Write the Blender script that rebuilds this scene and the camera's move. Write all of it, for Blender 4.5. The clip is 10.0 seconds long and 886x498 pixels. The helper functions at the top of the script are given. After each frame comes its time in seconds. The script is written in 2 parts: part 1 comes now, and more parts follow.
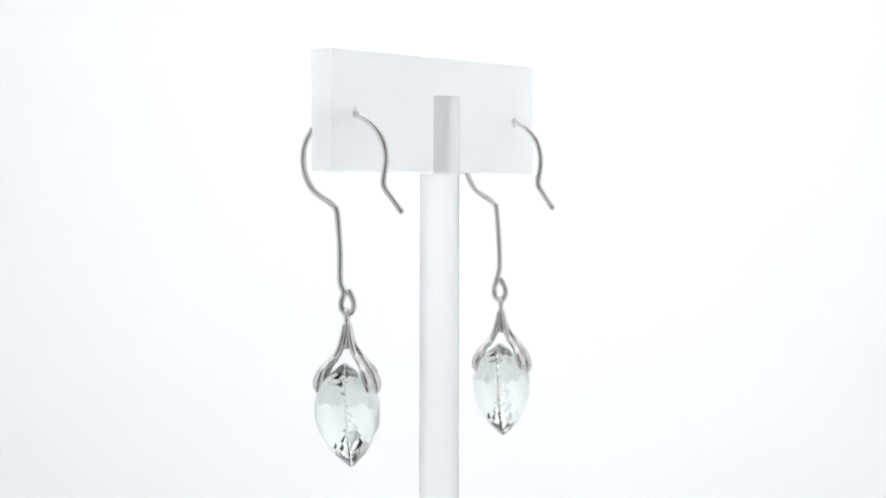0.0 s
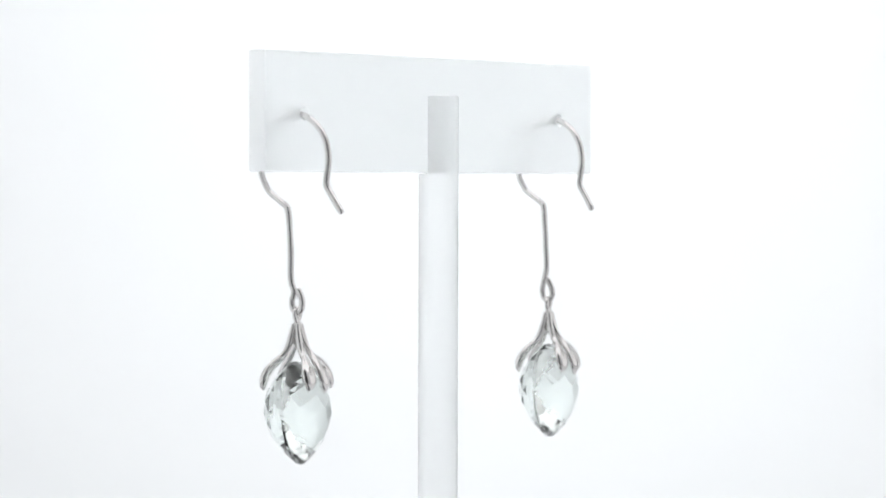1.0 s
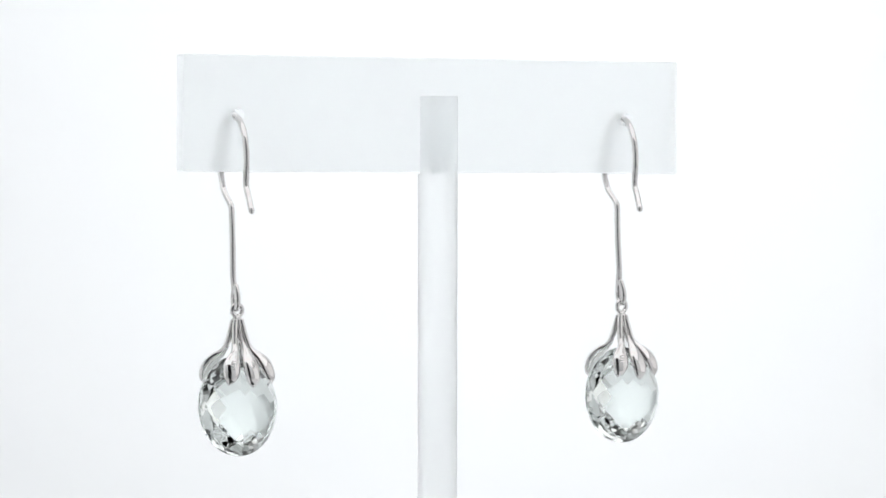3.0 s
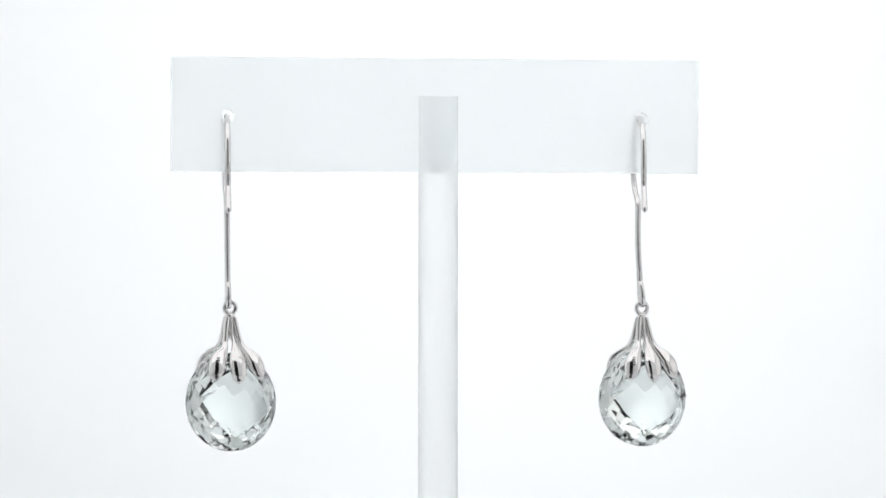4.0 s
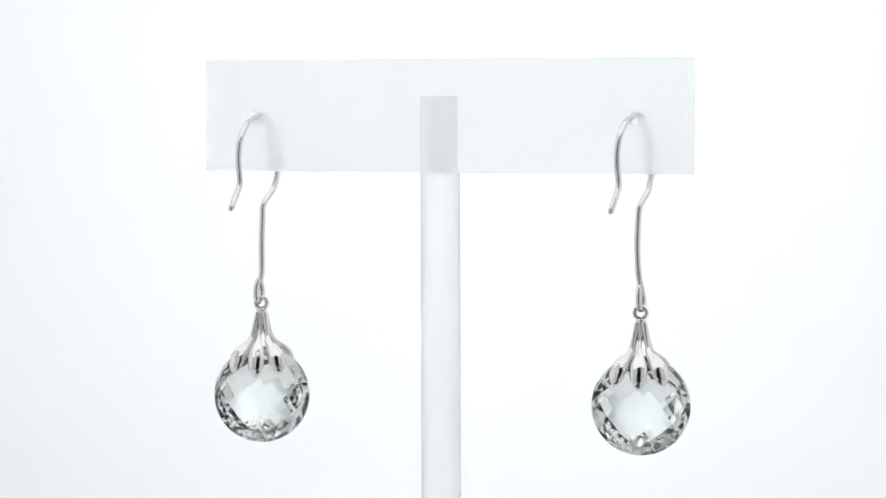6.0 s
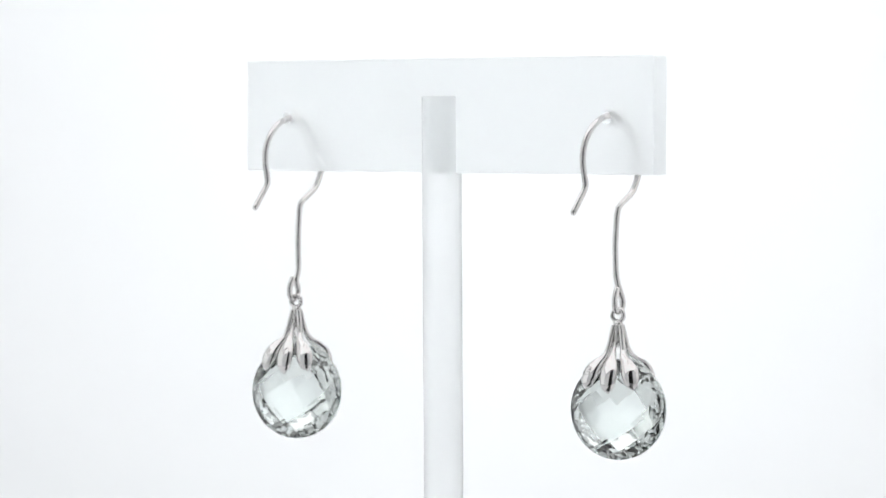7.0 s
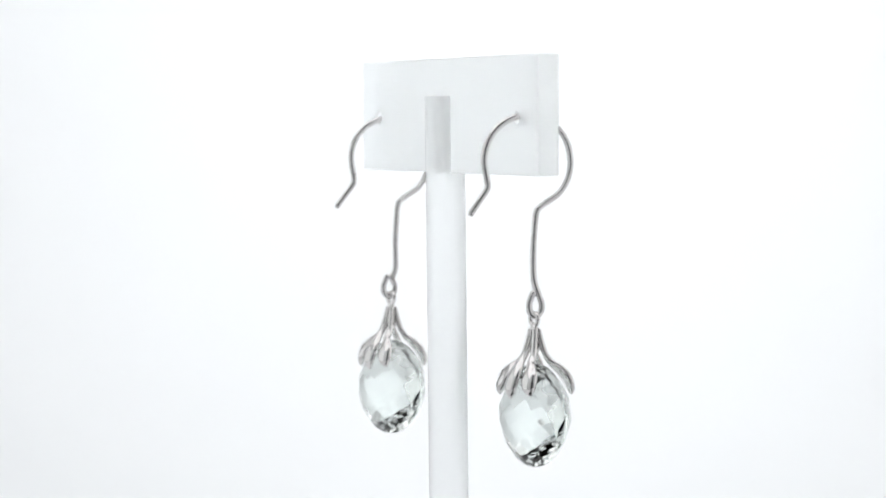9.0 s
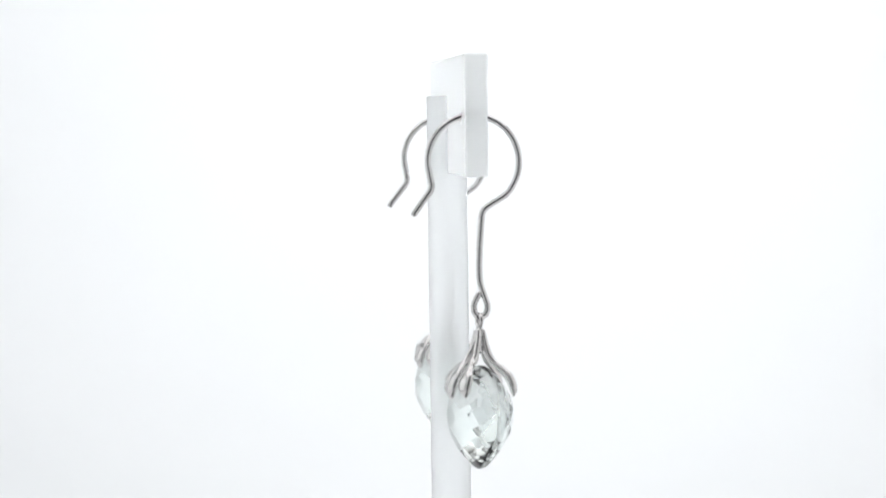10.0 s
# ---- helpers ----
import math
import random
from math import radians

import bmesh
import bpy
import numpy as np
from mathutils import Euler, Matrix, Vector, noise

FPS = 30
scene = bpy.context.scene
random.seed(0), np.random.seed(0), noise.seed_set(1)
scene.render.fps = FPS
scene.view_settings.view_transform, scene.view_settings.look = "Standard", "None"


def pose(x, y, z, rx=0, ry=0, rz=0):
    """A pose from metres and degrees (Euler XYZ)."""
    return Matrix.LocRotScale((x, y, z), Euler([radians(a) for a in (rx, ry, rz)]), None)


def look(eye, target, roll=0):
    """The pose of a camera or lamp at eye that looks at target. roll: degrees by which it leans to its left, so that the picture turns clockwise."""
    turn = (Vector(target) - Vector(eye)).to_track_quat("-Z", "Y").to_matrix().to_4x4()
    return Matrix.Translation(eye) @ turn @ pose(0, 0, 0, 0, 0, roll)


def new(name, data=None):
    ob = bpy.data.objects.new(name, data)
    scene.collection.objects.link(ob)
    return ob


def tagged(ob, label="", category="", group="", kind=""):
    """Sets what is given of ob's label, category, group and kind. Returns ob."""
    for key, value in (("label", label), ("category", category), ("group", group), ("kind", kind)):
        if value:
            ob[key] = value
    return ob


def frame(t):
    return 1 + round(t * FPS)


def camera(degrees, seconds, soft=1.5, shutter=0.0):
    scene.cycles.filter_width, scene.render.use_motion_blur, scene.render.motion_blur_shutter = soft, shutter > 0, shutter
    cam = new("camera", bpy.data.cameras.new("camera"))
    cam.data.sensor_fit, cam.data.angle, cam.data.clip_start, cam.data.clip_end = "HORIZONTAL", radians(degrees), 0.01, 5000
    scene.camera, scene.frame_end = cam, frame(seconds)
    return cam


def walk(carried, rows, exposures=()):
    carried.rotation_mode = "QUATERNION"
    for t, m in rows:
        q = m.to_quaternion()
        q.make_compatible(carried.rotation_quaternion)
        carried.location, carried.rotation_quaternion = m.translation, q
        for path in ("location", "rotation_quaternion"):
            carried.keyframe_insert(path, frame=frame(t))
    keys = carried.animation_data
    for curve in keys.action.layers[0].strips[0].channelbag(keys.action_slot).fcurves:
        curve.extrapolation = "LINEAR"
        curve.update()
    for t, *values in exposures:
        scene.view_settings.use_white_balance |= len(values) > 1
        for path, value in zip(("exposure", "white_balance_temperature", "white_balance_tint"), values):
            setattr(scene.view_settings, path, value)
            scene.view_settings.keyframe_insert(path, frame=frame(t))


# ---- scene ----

MM = 0.001
BAR_Z = 100.0          # height of the crossbar's lower edge over the table, mm

# ---- camera: stands still ----
cam = camera(14.636, 10.0)
cam.data.dof.use_dof, cam.data.dof.focus_distance, cam.data.dof.aperture_fstop = True, 0.452, 36.0
EYE = Vector((-0.0003, -0.45585, 0.10171))
VIEW = look(EYE, EYE + Vector((0, math.cos(radians(1.499)), -math.sin(radians(1.499)))), roll=-0.382)
walk(cam, [(0.0, VIEW), (10.0, VIEW)])

# ---- world and lamps: a backlit rear panel, and unseen lamps added around it ----
world = bpy.data.worlds.new("studio")
scene.world = world
world.use_nodes = True
world.node_tree.nodes["Background"].inputs[0].default_value = (0.9, 0.96, 1.0, 1)
world.node_tree.nodes["Background"].inputs[1].default_value = 0.05


def softbox(name, eye, target, w, h, watts, colour):
    data = bpy.data.lights.new(name, "AREA")
    data.shape, data.size, data.size_y, data.energy, data.color = "RECTANGLE", w, h, watts, colour
    ob = new(name, data)
    ob.matrix_world = look(eye, target)
    return ob


softbox("back_softbox", (0.016, 0.56, 0.160), (0.016, 0.30, 0.160), 0.28, 0.44, 2.36, (0.966, 1.0, 1.026))
# Unseen fill from above, added to set the brightness of the silver leaves.
softbox("top_softbox", (0.0, 0.02, 0.43), (0.0, 0.02, 0.0), 0.70, 0.50, 0.85, (1.0, 0.985, 0.98))
# Unseen side fill through the translucent walls, added to lift bar and wires.
softbox("side_softbox", (-0.80, 0.02, 0.22), (0.0, 0.02, 0.22), 0.60, 0.60, 4.8, (0.97, 1.0, 1.0))
softbox("side_softbox", (0.80, 0.02, 0.22), (0.0, 0.02, 0.22), 0.60, 0.60, 4.8, (1.0, 0.99, 0.985))


# ---- materials ----
def material(name):
    m = bpy.data.materials.new(name)
    m.use_nodes = True
    nt = m.node_tree
    nt.nodes.clear()
    out = nt.nodes.new("ShaderNodeOutputMaterial")
    return m, nt, out


def node(nt, kind, **inputs):
    n = nt.nodes.new(kind)
    for k, v in inputs.items():
        n.inputs[k.replace("_", " ")].default_value = v
    return n


def grain(nt, scale, detail=3.0):
    """Noise in the object's own metres."""
    co = nt.nodes.new("ShaderNodeTexCoord")
    n = node(nt, "ShaderNodeTexNoise", Scale=scale, Detail=detail)
    nt.links.new(co.outputs["Object"], n.inputs["Vector"])
    return n


def ramp(nt, fac, lo, hi, a=0.3, b=0.7):
    r = nt.nodes.new("ShaderNodeValToRGB")
    r.color_ramp.elements[0].position, r.color_ramp.elements[1].position = a, b
    r.color_ramp.elements[0].color, r.color_ramp.elements[1].color = (*lo, 1), (*hi, 1)
    nt.links.new(fac, r.inputs[0])
    return r


def bump(nt, height, strength, distance):
    b = node(nt, "ShaderNodeBump", Strength=strength, Distance=distance)
    nt.links.new(height, b.inputs["Height"])
    return b


def mat_silver():
    m, nt, out = material("polished_silver")
    p = node(nt, "ShaderNodeBsdfPrincipled", Metallic=1.0)
    big, fine = grain(nt, 900), grain(nt, 6000)
    c = ramp(nt, big.outputs["Fac"], (0.74, 0.72, 0.715), (0.81, 0.795, 0.79))
    r = ramp(nt, fine.outputs["Fac"], (0.03,) * 3, (0.075,) * 3)
    nt.links.new(c.outputs[0], p.inputs["Base Color"])
    nt.links.new(r.outputs[0], p.inputs["Roughness"])
    nt.links.new(bump(nt, big.outputs["Fac"], 0.25, 0.00006).outputs[0], p.inputs["Normal"])
    nt.links.new(p.outputs[0], out.inputs[0])
    return m


def mat_gem():
    m, nt, out = material("pale_green_quartz")
    p = node(nt, "ShaderNodeBsdfPrincipled", Roughness=0.0, IOR=1.52)
    p.inputs["Transmission Weight"].default_value = 1.0
    g = grain(nt, 250)
    c = ramp(nt, g.outputs["Fac"], (0.905, 0.962, 0.943), (0.93, 0.977, 0.962))
    nt.links.new(c.outputs[0], p.inputs["Base Color"])
    nt.links.new(p.outputs[0], out.inputs[0])
    return m


def mat_acrylic(name, diffusing, rough, tint, ior=1.2, relief=0.05):
    """Frosted acrylic: part lets the picture through blurred, part scatters it."""
    m, nt, out = material(name)
    p = node(nt, "ShaderNodeBsdfPrincipled", IOR=ior)
    p.inputs["Transmission Weight"].default_value = 1.0
    g, fine = grain(nt, 180), grain(nt, 2500)
    c = ramp(nt, g.outputs["Fac"], tuple(v * 0.985 for v in tint), tint)
    r = ramp(nt, fine.outputs["Fac"], (rough - 0.02,) * 3, (rough + 0.02,) * 3)
    nt.links.new(c.outputs[0], p.inputs["Base Color"])
    nt.links.new(r.outputs[0], p.inputs["Roughness"])
    nt.links.new(bump(nt, fine.outputs["Fac"], relief, 0.00003).outputs[0], p.inputs["Normal"])
    t = nt.nodes.new("ShaderNodeBsdfTranslucent")
    nt.links.new(c.outputs[0], t.inputs["Color"])
    d = nt.nodes.new("ShaderNodeBsdfDiffuse")
    nt.links.new(c.outputs[0], d.inputs["Color"])
    haze = node(nt, "ShaderNodeMixShader", Fac=0.3)
    nt.links.new(t.outputs[0], haze.inputs[1])
    nt.links.new(d.outputs[0], haze.inputs[2])
    mix = node(nt, "ShaderNodeMixShader", Fac=diffusing)
    nt.links.new(p.outputs[0], mix.inputs[1])
    nt.links.new(haze.outputs[0], mix.inputs[2])
    nt.links.new(mix.outputs[0], out.inputs[0])
    return m


def mat_matte(name, lo, hi, scale, rough=0.85):
    m, nt, out = material(name)
    p = node(nt, "ShaderNodeBsdfPrincipled", Roughness=rough)
    g, fine = grain(nt, scale), grain(nt, scale * 30)
    nt.links.new(ramp(nt, g.outputs["Fac"], lo, hi).outputs[0], p.inputs["Base Color"])
    nt.links.new(bump(nt, fine.outputs["Fac"], 0.1, 0.0002).outputs[0], p.inputs["Normal"])
    nt.links.new(p.outputs[0], out.inputs[0])
    return m


def mat_diffuser():
    m, nt, out = material("diffuser_sheet")
    t = nt.nodes.new("ShaderNodeBsdfTranslucent")
    d = nt.nodes.new("ShaderNodeBsdfDiffuse")
    g = grain(nt, 8)
    c = ramp(nt, g.outputs["Fac"], (0.80, 0.80, 0.80), (0.81, 0.81, 0.81))
    nt.links.new(c.outputs[0], t.inputs["Color"])
    nt.links.new(c.outputs[0], d.inputs["Color"])
    mix = node(nt, "ShaderNodeMixShader", Fac=0.2)
    nt.links.new(t.outputs[0], mix.inputs[1])
    nt.links.new(d.outputs[0], mix.inputs[2])
    nt.links.new(mix.outputs[0], out.inputs[0])
    return m


SILVER, GEM = mat_silver(), mat_gem()
BAR_ACRYLIC = mat_acrylic("frosted_acrylic_sheet", 0.17, 0.67, (0.978, 0.993, 0.998))
ROD_ACRYLIC = mat_acrylic("frosted_acrylic_rod", 0.13, 0.50, (0.985, 0.995, 1.0), 1.19, 0.0)
# Dark tone chosen for reflections in the leaves; the table is out of view.
TABLE = mat_matte("unseen_dark_table", (0.045, 0.045, 0.046), (0.065, 0.065, 0.066), 20)
GLUE = mat_acrylic("cloudy_glue", 0.05, 0.30, (0.985, 0.99, 0.992), 1.03)
PAPER = mat_matte("white_paper", (0.80, 0.81, 0.82), (0.84, 0.84, 0.85), 20)
TENT = mat_matte("white_tent_fabric", (0.70, 0.71, 0.72), (0.76, 0.77, 0.77), 15)
# Dark surface for the unseen panels around the camera, mirrored in silver and stones.
DARK_SURROUND = mat_matte("unseen_dark_surround", (0.12, 0.12, 0.118), (0.16, 0.16, 0.158), 12)
DIFFUSER = mat_diffuser()


# ---- building helpers ----
def mesh_of(name, bm, mat, smooth=False):
    bmesh.ops.recalc_face_normals(bm, faces=bm.faces[:])
    for f in bm.faces:
        f.smooth = smooth
    me = bpy.data.meshes.new(name)
    bm.to_mesh(me)
    bm.free()
    me.materials.append(mat)
    return me


def part(name, bm, mat, parent=None, label="", smooth=False):
    ob = new(name, mesh_of(name, bm, mat, smooth))
    if parent:
        ob.parent = parent
    return tagged(ob, label)


def box(x0, x1, y0, y1, z0, z1):
    bm = bmesh.new()
    bmesh.ops.create_cube(bm, size=1.0)
    for v in bm.verts:
        v.co = Vector(((x0 + x1) / 2 + v.co.x * (x1 - x0), (y0 + y1) / 2 + v.co.y * (y1 - y0), (z0 + z1) / 2 + v.co.z * (z1 - z0)))
    return bm


def glide(points, steps):
    """A smooth line through points, each a tuple of numbers."""
    P = np.array([points[0], *points, points[-1]], float)
    out = []
    for i in range(1, len(P) - 2):
        for k in range(steps):
            u = k / steps
            a, b, c, d = P[i - 1], P[i], P[i + 1], P[i + 2]
            out.append(0.5 * (2 * b + (c - a) * u + (2 * a - 5 * b + 4 * c - d) * u * u + (3 * b - a - 3 * c + d) * u ** 3))
    out.append(P[-2])
    return out


def sweep(bm, line, ring):
    """Rings of vertices along a line, closed at both ends. ring(i, tangent) gives the points of one ring."""
    rings = []
    for i in range(len(line)):
        a, b = line[max(i - 1, 0)], line[min(i + 1, len(line) - 1)]
        rings.append([bm.verts.new(co) for co in ring(i, (b - a).normalized())])
    n = len(rings[0])
    for r, s in zip(rings, rings[1:]):
        for k in range(n):
            bm.faces.new((r[k], r[(k + 1) % n], s[(k + 1) % n], s[k]))
    bm.faces.new(rings[0])
    bm.faces.new(rings[-1])


def tube(points, radius, steps=6, sides=14, side_axis=(1, 0, 0)):
    """A round wire through points that lie about in one plane; side_axis is that plane's normal. Ends are rounded off."""
    line = [Vector(p) * MM for p in glide(points, steps)]
    bm = bmesh.new()
    last = len(line) - 1

    def ring(i, t):
        n = Vector(side_axis)
        n = (n - t * n.dot(t)).normalized()
        b = t.cross(n)
        r = radius * MM * (0.6 if i in (0, last) else 1.0)
        return [line[i] + (n * math.cos(a) + b * math.sin(a)) * r for a in (2 * math.pi * k / sides for k in range(sides))]
    sweep(bm, line, ring)
    return bm


def torus(major, minor, centre, axis, n=32, k=12):
    bm = bmesh.new()
    q = Vector((0, 0, 1)).rotation_difference(Vector(axis)).to_matrix()
    rings = []
    for i in range(n):
        a = 2 * math.pi * i / n
        c = Vector((math.cos(a), math.sin(a), 0))
        rings.append([bm.verts.new((Vector(centre) + q @ (c * (major + minor * math.cos(2 * math.pi * j / k)) + Vector((0, 0, minor * math.sin(2 * math.pi * j / k))))) * MM) for j in range(k)])
    for i in range(n):
        r, s = rings[i], rings[(i + 1) % n]
        for j in range(k):
            bm.faces.new((r[j], r[(j + 1) % k], s[(j + 1) % k], s[j]))
    return bm


# ---- setting: the seen backdrop, and an unseen light tent added to shape light and reflections ----
def structure(name, bm, mat, label, category):
    return tagged(part(name, bm, mat), label, category, kind="structure")


# Unseen table: its bare dark lane in front darkens the leaf tips.
structure("table", box(-0.42, 0.42, -0.66, 0.32, -0.02, 0.0), TABLE, "unseen charcoal table, added to give the silver dark reflections", "table")
structure("table_paper", box(-0.40, 0.40, -0.03, 0.298, 0.0, 0.0006), PAPER, "unseen white sheet, added to bounce light up at the stones", "paper")
for sx in (-1, 1):
    side = "left" if sx < 0 else "right"
    # Unseen white strips, added to limit the dark lane's width.
    structure("table_paper", box(min(sx * 0.042, sx * 0.40), max(sx * 0.042, sx * 0.40), -0.256, -0.031, 0.0, 0.0006), PAPER, "unseen white strip, added to keep the dark lane narrow", "paper")
    # Out of view: a wide soft light source, added at each side.
    structure("wall_" + side, box(min(sx * 0.42, sx * 0.44), max(sx * 0.42, sx * 0.44), -0.26, 0.32, -0.02, 0.48), DIFFUSER, "unseen white translucent side wall, added to spread the side light", "wall")
    # Unseen white panels, added so only a narrow dark slit is mirrored.
    structure("wall_front_" + side, box(min(sx * 0.085, sx * 0.42), max(sx * 0.085, sx * 0.42), -0.260, -0.257, 0.0, 0.46), TENT, "unseen white front panel, added to leave a dark slit for reflections", "wall")
    # Unseen dark side panels, added to keep the slit dark.
    structure("wall_dark_" + side, box(min(sx * 0.42, sx * 0.44), max(sx * 0.42, sx * 0.44), -0.66, -0.261, -0.02, 0.48), DARK_SURROUND, "unseen dark grey panel beside the camera, added for dark reflections", "wall")
structure("backdrop", box(-0.42, 0.42, 0.300, 0.302, 0.0, 0.46), DIFFUSER, "plain white backlit diffuser sheet behind the stand", "backdrop")
# Unseen roof, added to bounce light down.
structure("ceiling", box(-0.42, 0.42, -0.26, 0.32, 0.46, 0.48), TENT, "unseen white fabric roof, added to close in the light", "ceiling")
# Unseen dark cover and rear panel, added to close the dark space.
structure("ceiling_dark", box(-0.42, 0.42, -0.66, -0.261, 0.46, 0.48), DARK_SURROUND, "unseen dark cover above the camera, added for dark reflections", "ceiling")
structure("wall_back", box(-0.42, 0.42, -0.66, -0.64, 0.0, 0.46), DARK_SURROUND, "unseen dark grey panel behind the camera, added for dark reflections", "wall")


# ---- the earring stand (millimetres, before the turn; z from the crossbar's lower edge) ----
BAR_X0, BAR_X1, BAR_H, BAR_Y, BAR_T = -36.06, 34.02, 15.1, 0.32, 2.75
HOLES = (-28.6, 26.45)
ROD = (-0.82, 0.38, 2.61)


def crossbar():
    """Frosted sheet with two drilled holes and slightly broken edges."""
    bm = bmesh.new()
    loops = [[(BAR_X0, 0), (BAR_X1, 0), (BAR_X1, BAR_H), (BAR_X0, BAR_H)]]
    for hx, hz in zip(HOLES, (7.3, 7.25)):
        loops.append([(hx + 0.85 * math.cos(a), hz + 0.85 * math.sin(a)) for a in (2 * math.pi * k / 24 for k in range(24))])
    edges = []
    for l in loops:
        vs = [bm.verts.new((x * MM, BAR_Y * MM, z * MM)) for x, z in l]
        edges += [bm.edges.new((vs[k], vs[(k + 1) % len(vs)])) for k in range(len(vs))]
    bmesh.ops.triangle_fill(bm, edges=edges, use_beauty=True)
    got = bmesh.ops.extrude_face_region(bm, geom=bm.faces[:])
    bmesh.ops.translate(bm, verts=[g for g in got["geom"] if isinstance(g, bmesh.types.BMVert)], vec=(0, BAR_T * MM, 0))
    bmesh.ops.recalc_face_normals(bm, faces=bm.faces[:])
    sharp = [e for e in bm.edges if len(e.link_faces) == 2 and e.calc_face_angle() > 1.2]
    rim = [e for e in sharp if all(min(v.co.x / MM - BAR_X0, BAR_X1 - v.co.x / MM, v.co.z / MM, BAR_H - v.co.z / MM) < 0.01 for v in e.verts)]
    bmesh.ops.bevel(bm, geom=rim, offset=0.20 * MM, segments=3, affect="EDGES", profile=0.5)
    return bm


def post():
    """Round rod whose top is cut to half its depth, as a tongue in front of the crossbar."""
    rx, ry, r = ROD
    cut = BAR_Y - 0.05
    bm = bmesh.new()
    a0 = math.asin((cut - ry) / r)
    front = [(-math.pi - a0) + (math.pi + 2 * a0) * k / 24 for k in range(25)]
    back = [a0 + (math.pi - 2 * a0) * k / 24 for k in range(25)]

    def at(a, z):
        return bm.verts.new(((rx + r * math.cos(a)) * MM, (ry + r * math.sin(a)) * MM, z * MM))
    low, step, top = -BAR_Z + 0.6, -0.24, 9.95
    fl, fs, ft = ([at(a, z) for a in front] for z in (low, step, top))
    bl, bs = ([at(a, z) for a in back[1:-1]] for z in (low, step))
    ring_l, ring_s = fl + bl, fs + bs
    m = len(ring_l)
    for k in range(m):
        bm.faces.new((ring_l[k], ring_l[(k + 1) % m], ring_s[(k + 1) % m], ring_s[k]))
    for k in range(24):
        bm.faces.new((fs[k], fs[k + 1], ft[k + 1], ft[k]))
    bm.faces.new((fs[24], fs[0], ft[0], ft[24]))
    bm.faces.new([fs[24], *bs, fs[0]])
    bm.faces.new(ft)
    bm.faces.new(list(reversed(ring_l)))
    bmesh.ops.recalc_face_normals(bm, faces=bm.faces[:])
    sharp = [e for e in bm.edges if len(e.link_faces) == 2 and e.calc_face_angle() > 1.0]
    bmesh.ops.bevel(bm, geom=sharp, offset=0.12 * MM, segments=2, affect="EDGES", profile=0.5)
    for v in bm.verts:                      # the rod leans a little
        v.co.x += 0.007 * v.co.z
        v.co.y -= 0.007 * v.co.z
    for f in bm.faces:
        f.smooth = len(f.verts) == 4 and abs(f.normal.z) < 0.5
    return bm


stand = tagged(new("earring_stand"), "T-shaped frosted white acrylic earring stand on a turntable", "jewellery stand")
bar = part("crossbar", crossbar(), BAR_ACRYLIC, stand, "flat frosted acrylic bar with two small holes")
bar.matrix_basis = pose(0, 0, (BAR_Z - 0.15) * MM, 0, 0.674, 0)
rod = part("post", post(), ROD_ACRYLIC, stand, "round frosted acrylic rod")
rod.matrix_basis = pose(0, 0, BAR_Z * MM)


def glue_film():
    """A thin uneven patch of set glue between the tongue and the crossbar."""
    bm = bmesh.new()
    n = 40
    edge = []
    for k in range(n):
        a = 2 * math.pi * k / n
        w = 1.0 + 0.10 * math.sin(3 * a + 0.6) + 0.06 * math.sin(7 * a)
        edge.append((ROD[0] + 1.75 * w * abs(math.cos(a)) ** 0.6 * math.copysign(1, math.cos(a)), 3.3 + 3.0 * w * abs(math.sin(a)) ** 0.7 * math.copysign(1, math.sin(a))))
    lo = [bm.verts.new((x * MM, (BAR_Y - 0.035) * MM, z * MM)) for x, z in edge]
    hi = [bm.verts.new((x * MM, (BAR_Y - 0.015) * MM, z * MM)) for x, z in edge]
    for k in range(n):
        bm.faces.new((lo[k], lo[(k + 1) % n], hi[(k + 1) % n], hi[k]))
    bm.faces.new(lo)
    bm.faces.new(hi)
    return bm


glue = part("glue_patch", glue_film(), GLUE, stand, "thin cloudy patch of set glue")
glue.matrix_basis = pose(0, 0, BAR_Z * MM)


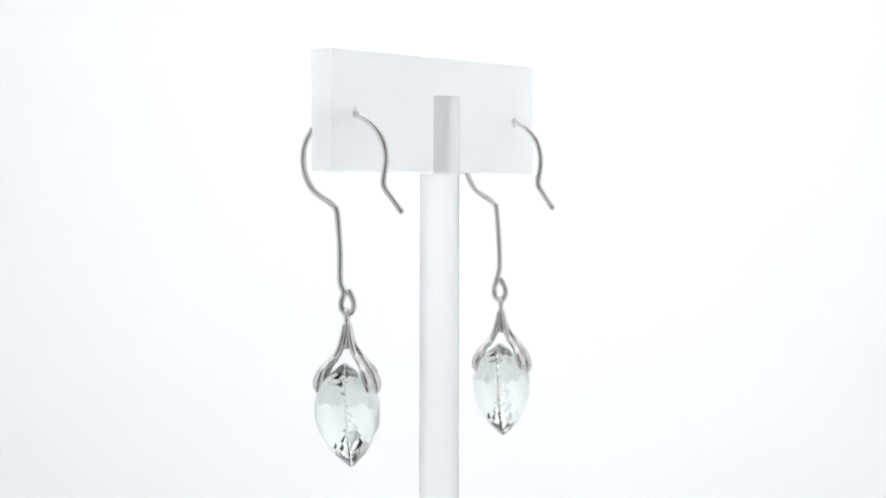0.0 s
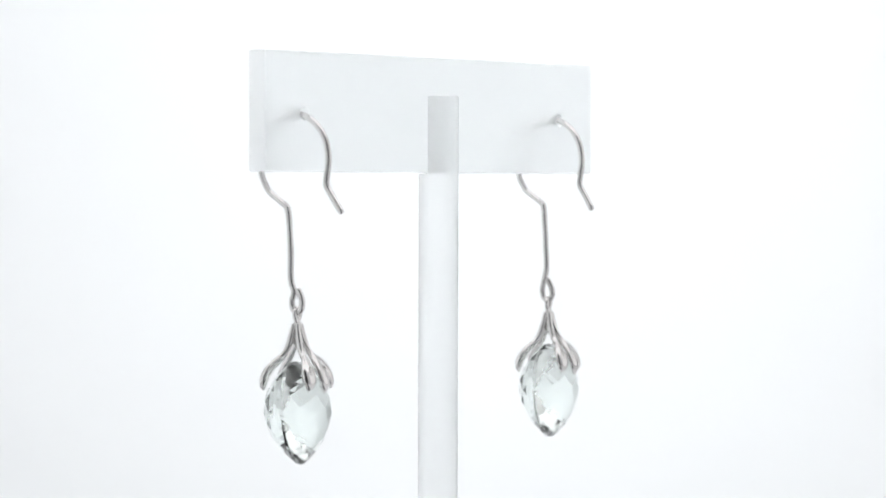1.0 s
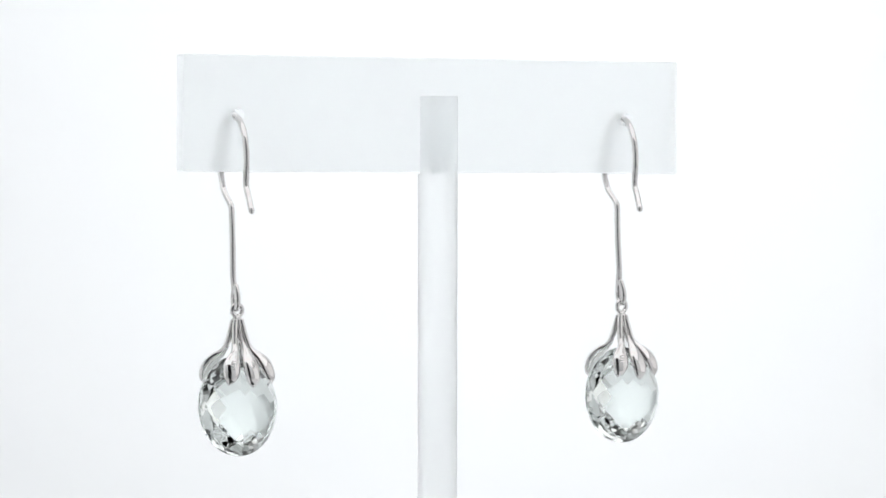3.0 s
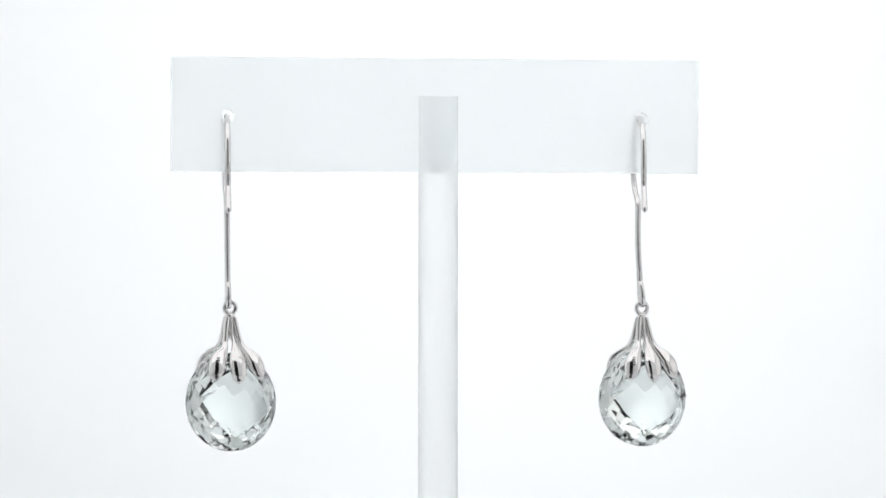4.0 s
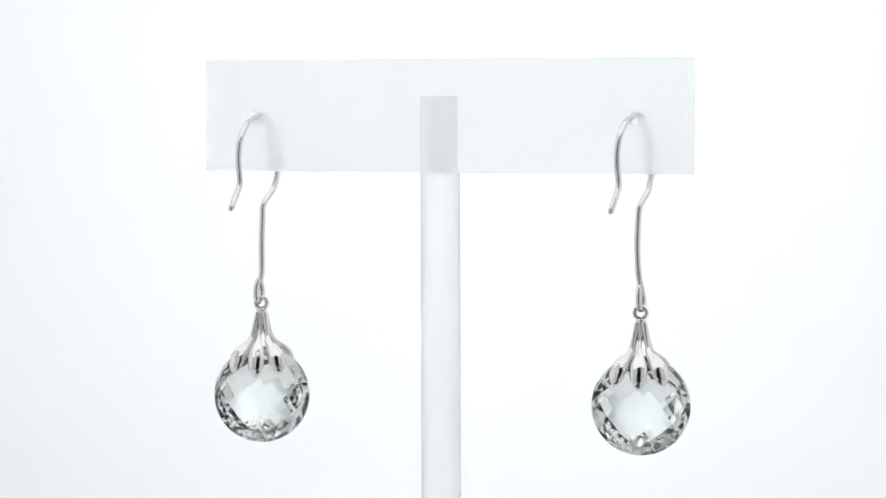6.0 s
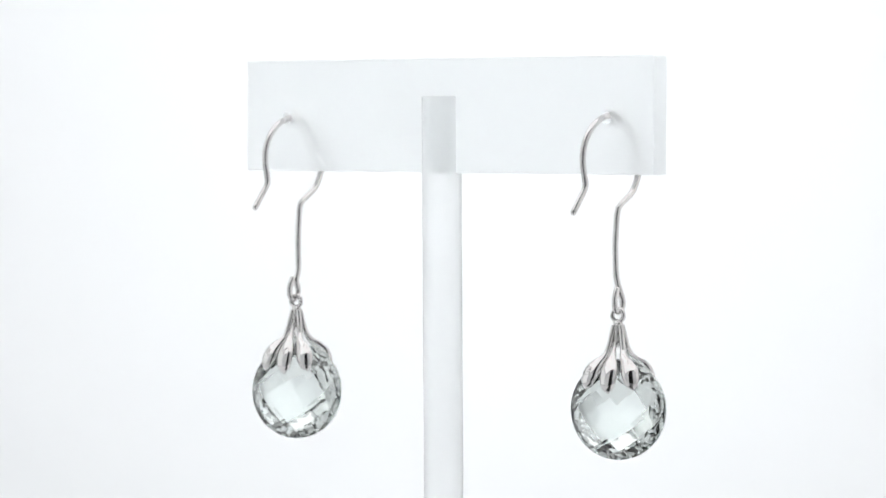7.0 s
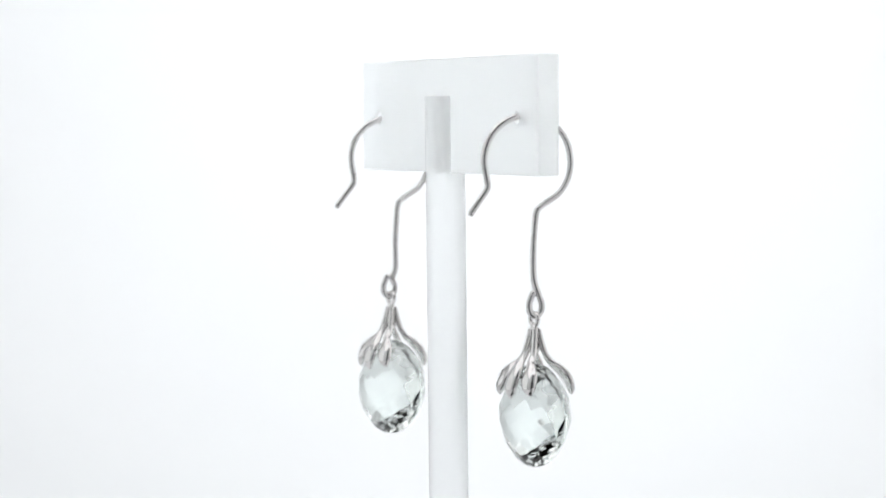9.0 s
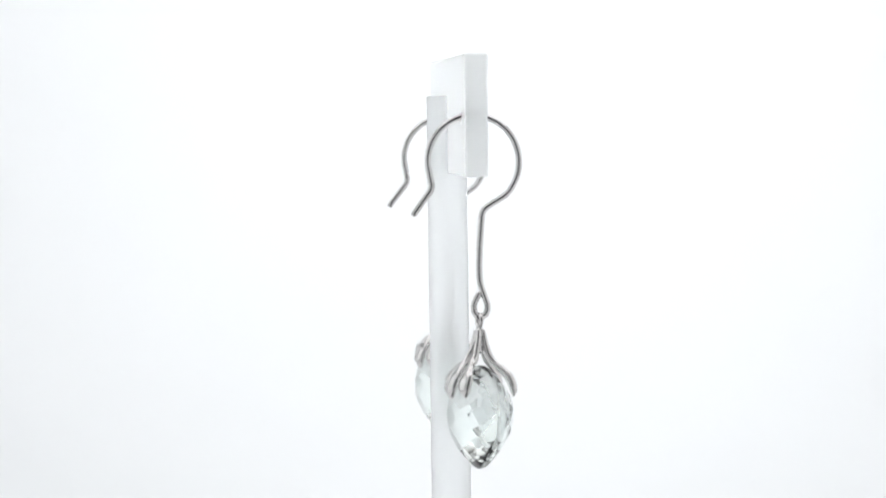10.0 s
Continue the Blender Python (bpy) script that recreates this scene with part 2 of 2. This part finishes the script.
# ---- earrings ----
def gemstone(turn, radius, half):
    """Round stone with a dome on both faces, highest a little over the middle and cut into a chequerboard of flat facets."""
    apex = 0.6

    def height(x, z):
        qx, qz = x, z - apex
        q2 = qx * qx + qz * qz
        if q2 < 1e-12:
            return half
        qc = qz * apex
        reach = (-qc + math.sqrt(qc * qc + q2 * (radius ** 2 - apex ** 2))) / q2
        return half * (1 - (1 / reach) ** 2.05)
    bm = bmesh.new()
    n = 48
    lo = [bm.verts.new((radius * math.cos(2 * math.pi * k / n), -5, radius * math.sin(2 * math.pi * k / n))) for k in range(n)]
    hi = [bm.verts.new((v.co.x, 5, v.co.z)) for v in lo]
    for k in range(n):
        bm.faces.new((lo[k], lo[(k + 1) % n], hi[(k + 1) % n], hi[k]))
    bm.faces.new(lo)
    bm.faces.new(hi)

    def facet(x, z, side):
        y, e = height(x, z), 0.01
        no = Vector((-(height(x + e, z) - height(x - e, z)) / (2 * e), side, -(height(x, z + e) - height(x, z - e)) / (2 * e))).normalized()
        got = bmesh.ops.bisect_plane(bm, geom=bm.verts[:] + bm.edges[:] + bm.faces[:], dist=1e-5, plane_co=(x, side * (y + 0.14), z), plane_no=no, clear_outer=True)
        cut = [g for g in got["geom_cut"] if isinstance(g, bmesh.types.BMEdge)]
        if cut:
            bmesh.ops.contextual_create(bm, geom=cut)
    for side, ang, step in ((-1, turn, 2.1), (1, turn + 10, 2.1)):
        for k in range(24):                 # a narrow band of facets along the rim
            a = 2 * math.pi * (k + 0.5) / 24
            facet((radius - 0.25) * math.cos(a), (radius - 0.25) * math.sin(a), side)
        ca, sa = math.cos(radians(ang)), math.sin(radians(ang))
        for i in range(-3, 4):
            for j in range(-3, 4):
                x, z = i * step * ca - j * step * sa, i * step * sa + j * step * ca
                if math.hypot(x, z) < radius - 0.35:
                    facet(x, z, side)
    bmesh.ops.scale(bm, vec=(MM, MM, MM), verts=bm.verts[:])
    return bm


# leaf lines: x, y, z from the stone's centre, half breadth, half thickness
PETAL_MID = ((0, 0.30, 11.3, 0.24, 0.26), (0, 0.46, 10.2, 0.24, 0.30), (0, 0.72, 9.1, 0.21, 0.36), (0, 1.20, 8.2, 0.22, 0.40),
             (0, 1.85, 7.35, 0.42, 0.42), (0, 2.60, 6.35, 0.88, 0.48), (0, 3.25, 5.2, 1.14, 0.58), (0, 3.66, 4.1, 1.08, 0.60), (0, 3.72, 3.2, 0.76, 0.48), (0, 3.58, 2.55, 0.08, 0.14))
PETAL_SIDE = ((0.42, 0.26, 11.3, 0.34, 0.30), (0.64, 0.40, 10.2, 0.38, 0.36), (0.81, 0.60, 9.1, 0.37, 0.40), (1.02, 0.90, 8.0, 0.40, 0.42),
              (1.30, 1.46, 7.1, 0.54, 0.44), (1.98, 2.16, 6.25, 0.90, 0.48), (2.54, 2.66, 5.4, 1.14, 0.58), (2.86, 2.98, 4.5, 1.08, 0.60), (3.12, 3.06, 3.65, 0.76, 0.48), (3.28, 2.96, 2.98, 0.08, 0.14))


def petal(line, sx, sy, lift, sides=14):
    """One cast leaf with its thin stem, on one face of the stone."""
    pts = [(x * sx, y * sy, z + lift * max(0.0, (7.5 - z) / 5.0), w, d) for x, y, z, w, d in line]
    fine = glide(pts, 5)
    path = [Vector(p[:3]) * MM for p in fine]
    bm = bmesh.new()

    def ring(i, t):
        x, y, z, w, d = fine[i]
        out = Vector((0.32 * x, sy * 2.2, 0.0))
        out = (out - t * out.dot(t)).normalized()
        wide = t.cross(out)
        pts = []
        for k in range(sides):
            a = 2 * math.pi * k / sides
            h = math.sin(a)
            h = h * d if h > 0 else h * d * 0.95
            pts.append(path[i] + (wide * math.cos(a) * w + out * h) * MM)
        return pts
    sweep(bm, path, ring)
    return bm


def collar():
    """The small flattened cone in which the stems meet."""
    bm = bmesh.new()
    line = [Vector((0, 0, z)) * MM for z in (11.75, 11.65, 11.4, 10.9, 10.3, 9.6, 9.1, 8.6, 8.25)]
    size = ((0.30, 0.2), (0.58, 0.36), (0.70, 0.44), (0.70, 0.50), (0.64, 0.60), (0.60, 0.76), (0.50, 0.92), (0.28, 1.05), (0.10, 0.70))

    def ring(i, t):
        return [line[i] + Vector((size[i][0] * math.cos(a), size[i][1] * math.sin(a), 0)) * MM for a in (2 * math.pi * k / 20 for k in range(20))]
    sweep(bm, line, ring)
    return bm


def ear_wire(top, shank_foot, loop, back, tail):
    """Hook: tail, kink, nearly round bow, elbow, long shank, closed drop-shaped loop. (y, z) in the hook's plane."""
    cy, cz, r = 1.86 + back, top - 5.68, 5.68
    pts = [(back + y + tail * min(z + 2.2, 0.0) / 4.65, cz + z) for y, z in ((-5.72, -6.85), (-4.45, -5.0), (-3.42, -3.45), (-3.50, -2.2))]
    for a in range(186, -61, -13):
        w = r * (1 + 0.035 * max(0.0, -math.sin(radians(a)))) if a < 90 else r
        pts.append((cy + w * math.cos(radians(a)), cz + w * math.sin(radians(a))))
    pts += [(3.50, cz - 5.75), (2.95, cz - 6.55), (2.78, cz - 7.9)]
    fy, fz = shank_foot
    pts += [((2.78 + fy) / 2 - 0.12, (cz - 7.9 + fz) / 2), (fy, fz)]
    ly, lz = loop
    pts += [(ly + 0.50, lz + 1.5), (ly + 0.86, lz + 0.35), (ly + 0.70, lz - 0.65), (ly, lz - 1.15), (ly - 0.70, lz - 0.65), (ly - 0.84, lz + 0.3), (ly - 0.52, lz + 1.15), (ly - 0.05, lz + 1.95)]
    return pts


def earring(x, top, back, shank_foot, loop, gem_y, gem_z, face, cap_face, tilt, cut, radius, half, cap_z, lift, skew, lean, bow, gem_x, tail, oval, label):
    """face, cap_face: the turn of the stone and of its cap about the upright; tilt: the stone's lean; skew: the tail's sideways slant; lean, bow: the shank's drift and bend; tail: how far the hook's end splays."""
    root = tagged(new("earring"), label, "earring", "pair of earrings")
    base = Vector((x, gem_y, gem_z - radius))
    pts = []
    for y, z in ear_wire(top, shank_foot, loop, back, tail):
        drop = min(max((-4.0 - z) / 14.0, 0.0), 1.0)
        pts.append((skew * min(y - 1.0, 0.0) + lean * drop - bow * math.sin(math.pi * min(drop * 1.1, 1.0)), y - base.y, z - base.z))
    part("ear_wire", tube(pts, 0.41), SILVER, root, "thin polished silver hook", True)
    up = pose(gem_x * MM, 0, radius * MM, 0, 0, cap_face)
    gem = part("gemstone", gemstone(cut, radius, half), GEM, root, "round pale green faceted stone")
    gem.matrix_basis = pose(gem_x * MM, 0, radius * MM, tilt, 0, face)
    cap = part("cap", collar(), SILVER, root, "polished silver leaf cap", True)
    cap.matrix_basis = up @ pose(0, 0, cap_z * MM)
    part("jump_ring", torus(0.77, 0.30, (0, 0, 12.45), (0, 1, 0)), SILVER, cap, "", True)
    for sy in (-1, 1.09):
        if sy < 0:                          # three leaves on the face, two on the back
            part("petal", petal(PETAL_MID, 1, sy, lift), SILVER, cap, "", True)
        for sx in (-1, 1):
            part("petal", petal(PETAL_SIDE, sx, sy, lift), SILVER, cap, "", True)
    mark = bmesh.new()
    for k, (dx, h) in enumerate(((-0.42, 0.2), (-0.14, 0.26), (0.14, 0.22), (0.42, 0.26))):
        got = bmesh.ops.create_cube(mark, size=1.0)
        up_mark = Matrix.Translation(Vector((-2.62 - 0.10 * k, -(3.16 + 0.10 * k), 6.05 - 0.32 * k + lift * 0.35)) * MM) @ Euler((radians(-28), 0, radians(-20))).to_matrix().to_4x4() @ Matrix.Diagonal((h * 2.2 * MM, 0.10 * MM, 0.13 * MM, 1))
        bmesh.ops.transform(mark, matrix=up_mark, verts=got["verts"])
    part("stamped_mark", mark, SILVER, cap)
    if oval:
        loop_mark = torus(0.30, 0.07, (0, 0, 0), (0, 1, 0), 20, 6)
        seat = Matrix.Translation(Vector((0.28, -3.58, 5.75)) * MM) @ Euler((radians(-28), radians(12), 0)).to_matrix().to_4x4() @ Matrix.Diagonal((1, 1, 1.7, 1))
        bmesh.ops.transform(loop_mark, matrix=seat, verts=loop_mark.verts[:])
        part("oval_mark", loop_mark, SILVER, cap)
    return root, Matrix.Translation((base + Vector((0, 0, BAR_Z))) * MM)


EARRINGS = [
    earring(-28.65, 7.5, 0.0, (2.55, -13.4), (1.58, -16.4), 1.78, -30.2, 22, 14.5, -4.0, 28, 6.5, 3.92, 0.0, 0.0, 0.03, 0.0, 0.03, 0.25, 0.32, True,
            "silver drop earring with pale green faceted stone and straight shank"),
    earring(26.4, 7.1, 0.0, (2.55, -13.4), (2.62, -16.9), 2.45, -30.5, 17, 16, -2.2, 31, 6.45, 3.75, -0.4, 0.1, 0.085, 0.30, 0.30, 0.27, 0.0, False,
            "silver drop earring with pale green faceted stone and slightly bowed shank"),
]


# ---- what moves: the stand turns and the earrings ride on it ----
def spin(t):
    return pose(0, 0, 0, 0, 0, 67.9 - 15.42 * t)


def motions():
    times = [k * 0.25 for k in range(41)]
    walk(stand, [(t, spin(t)) for t in times])
    for root, place in EARRINGS:
        walk(root, [(t, spin(t) @ place) for t in times])


motions()
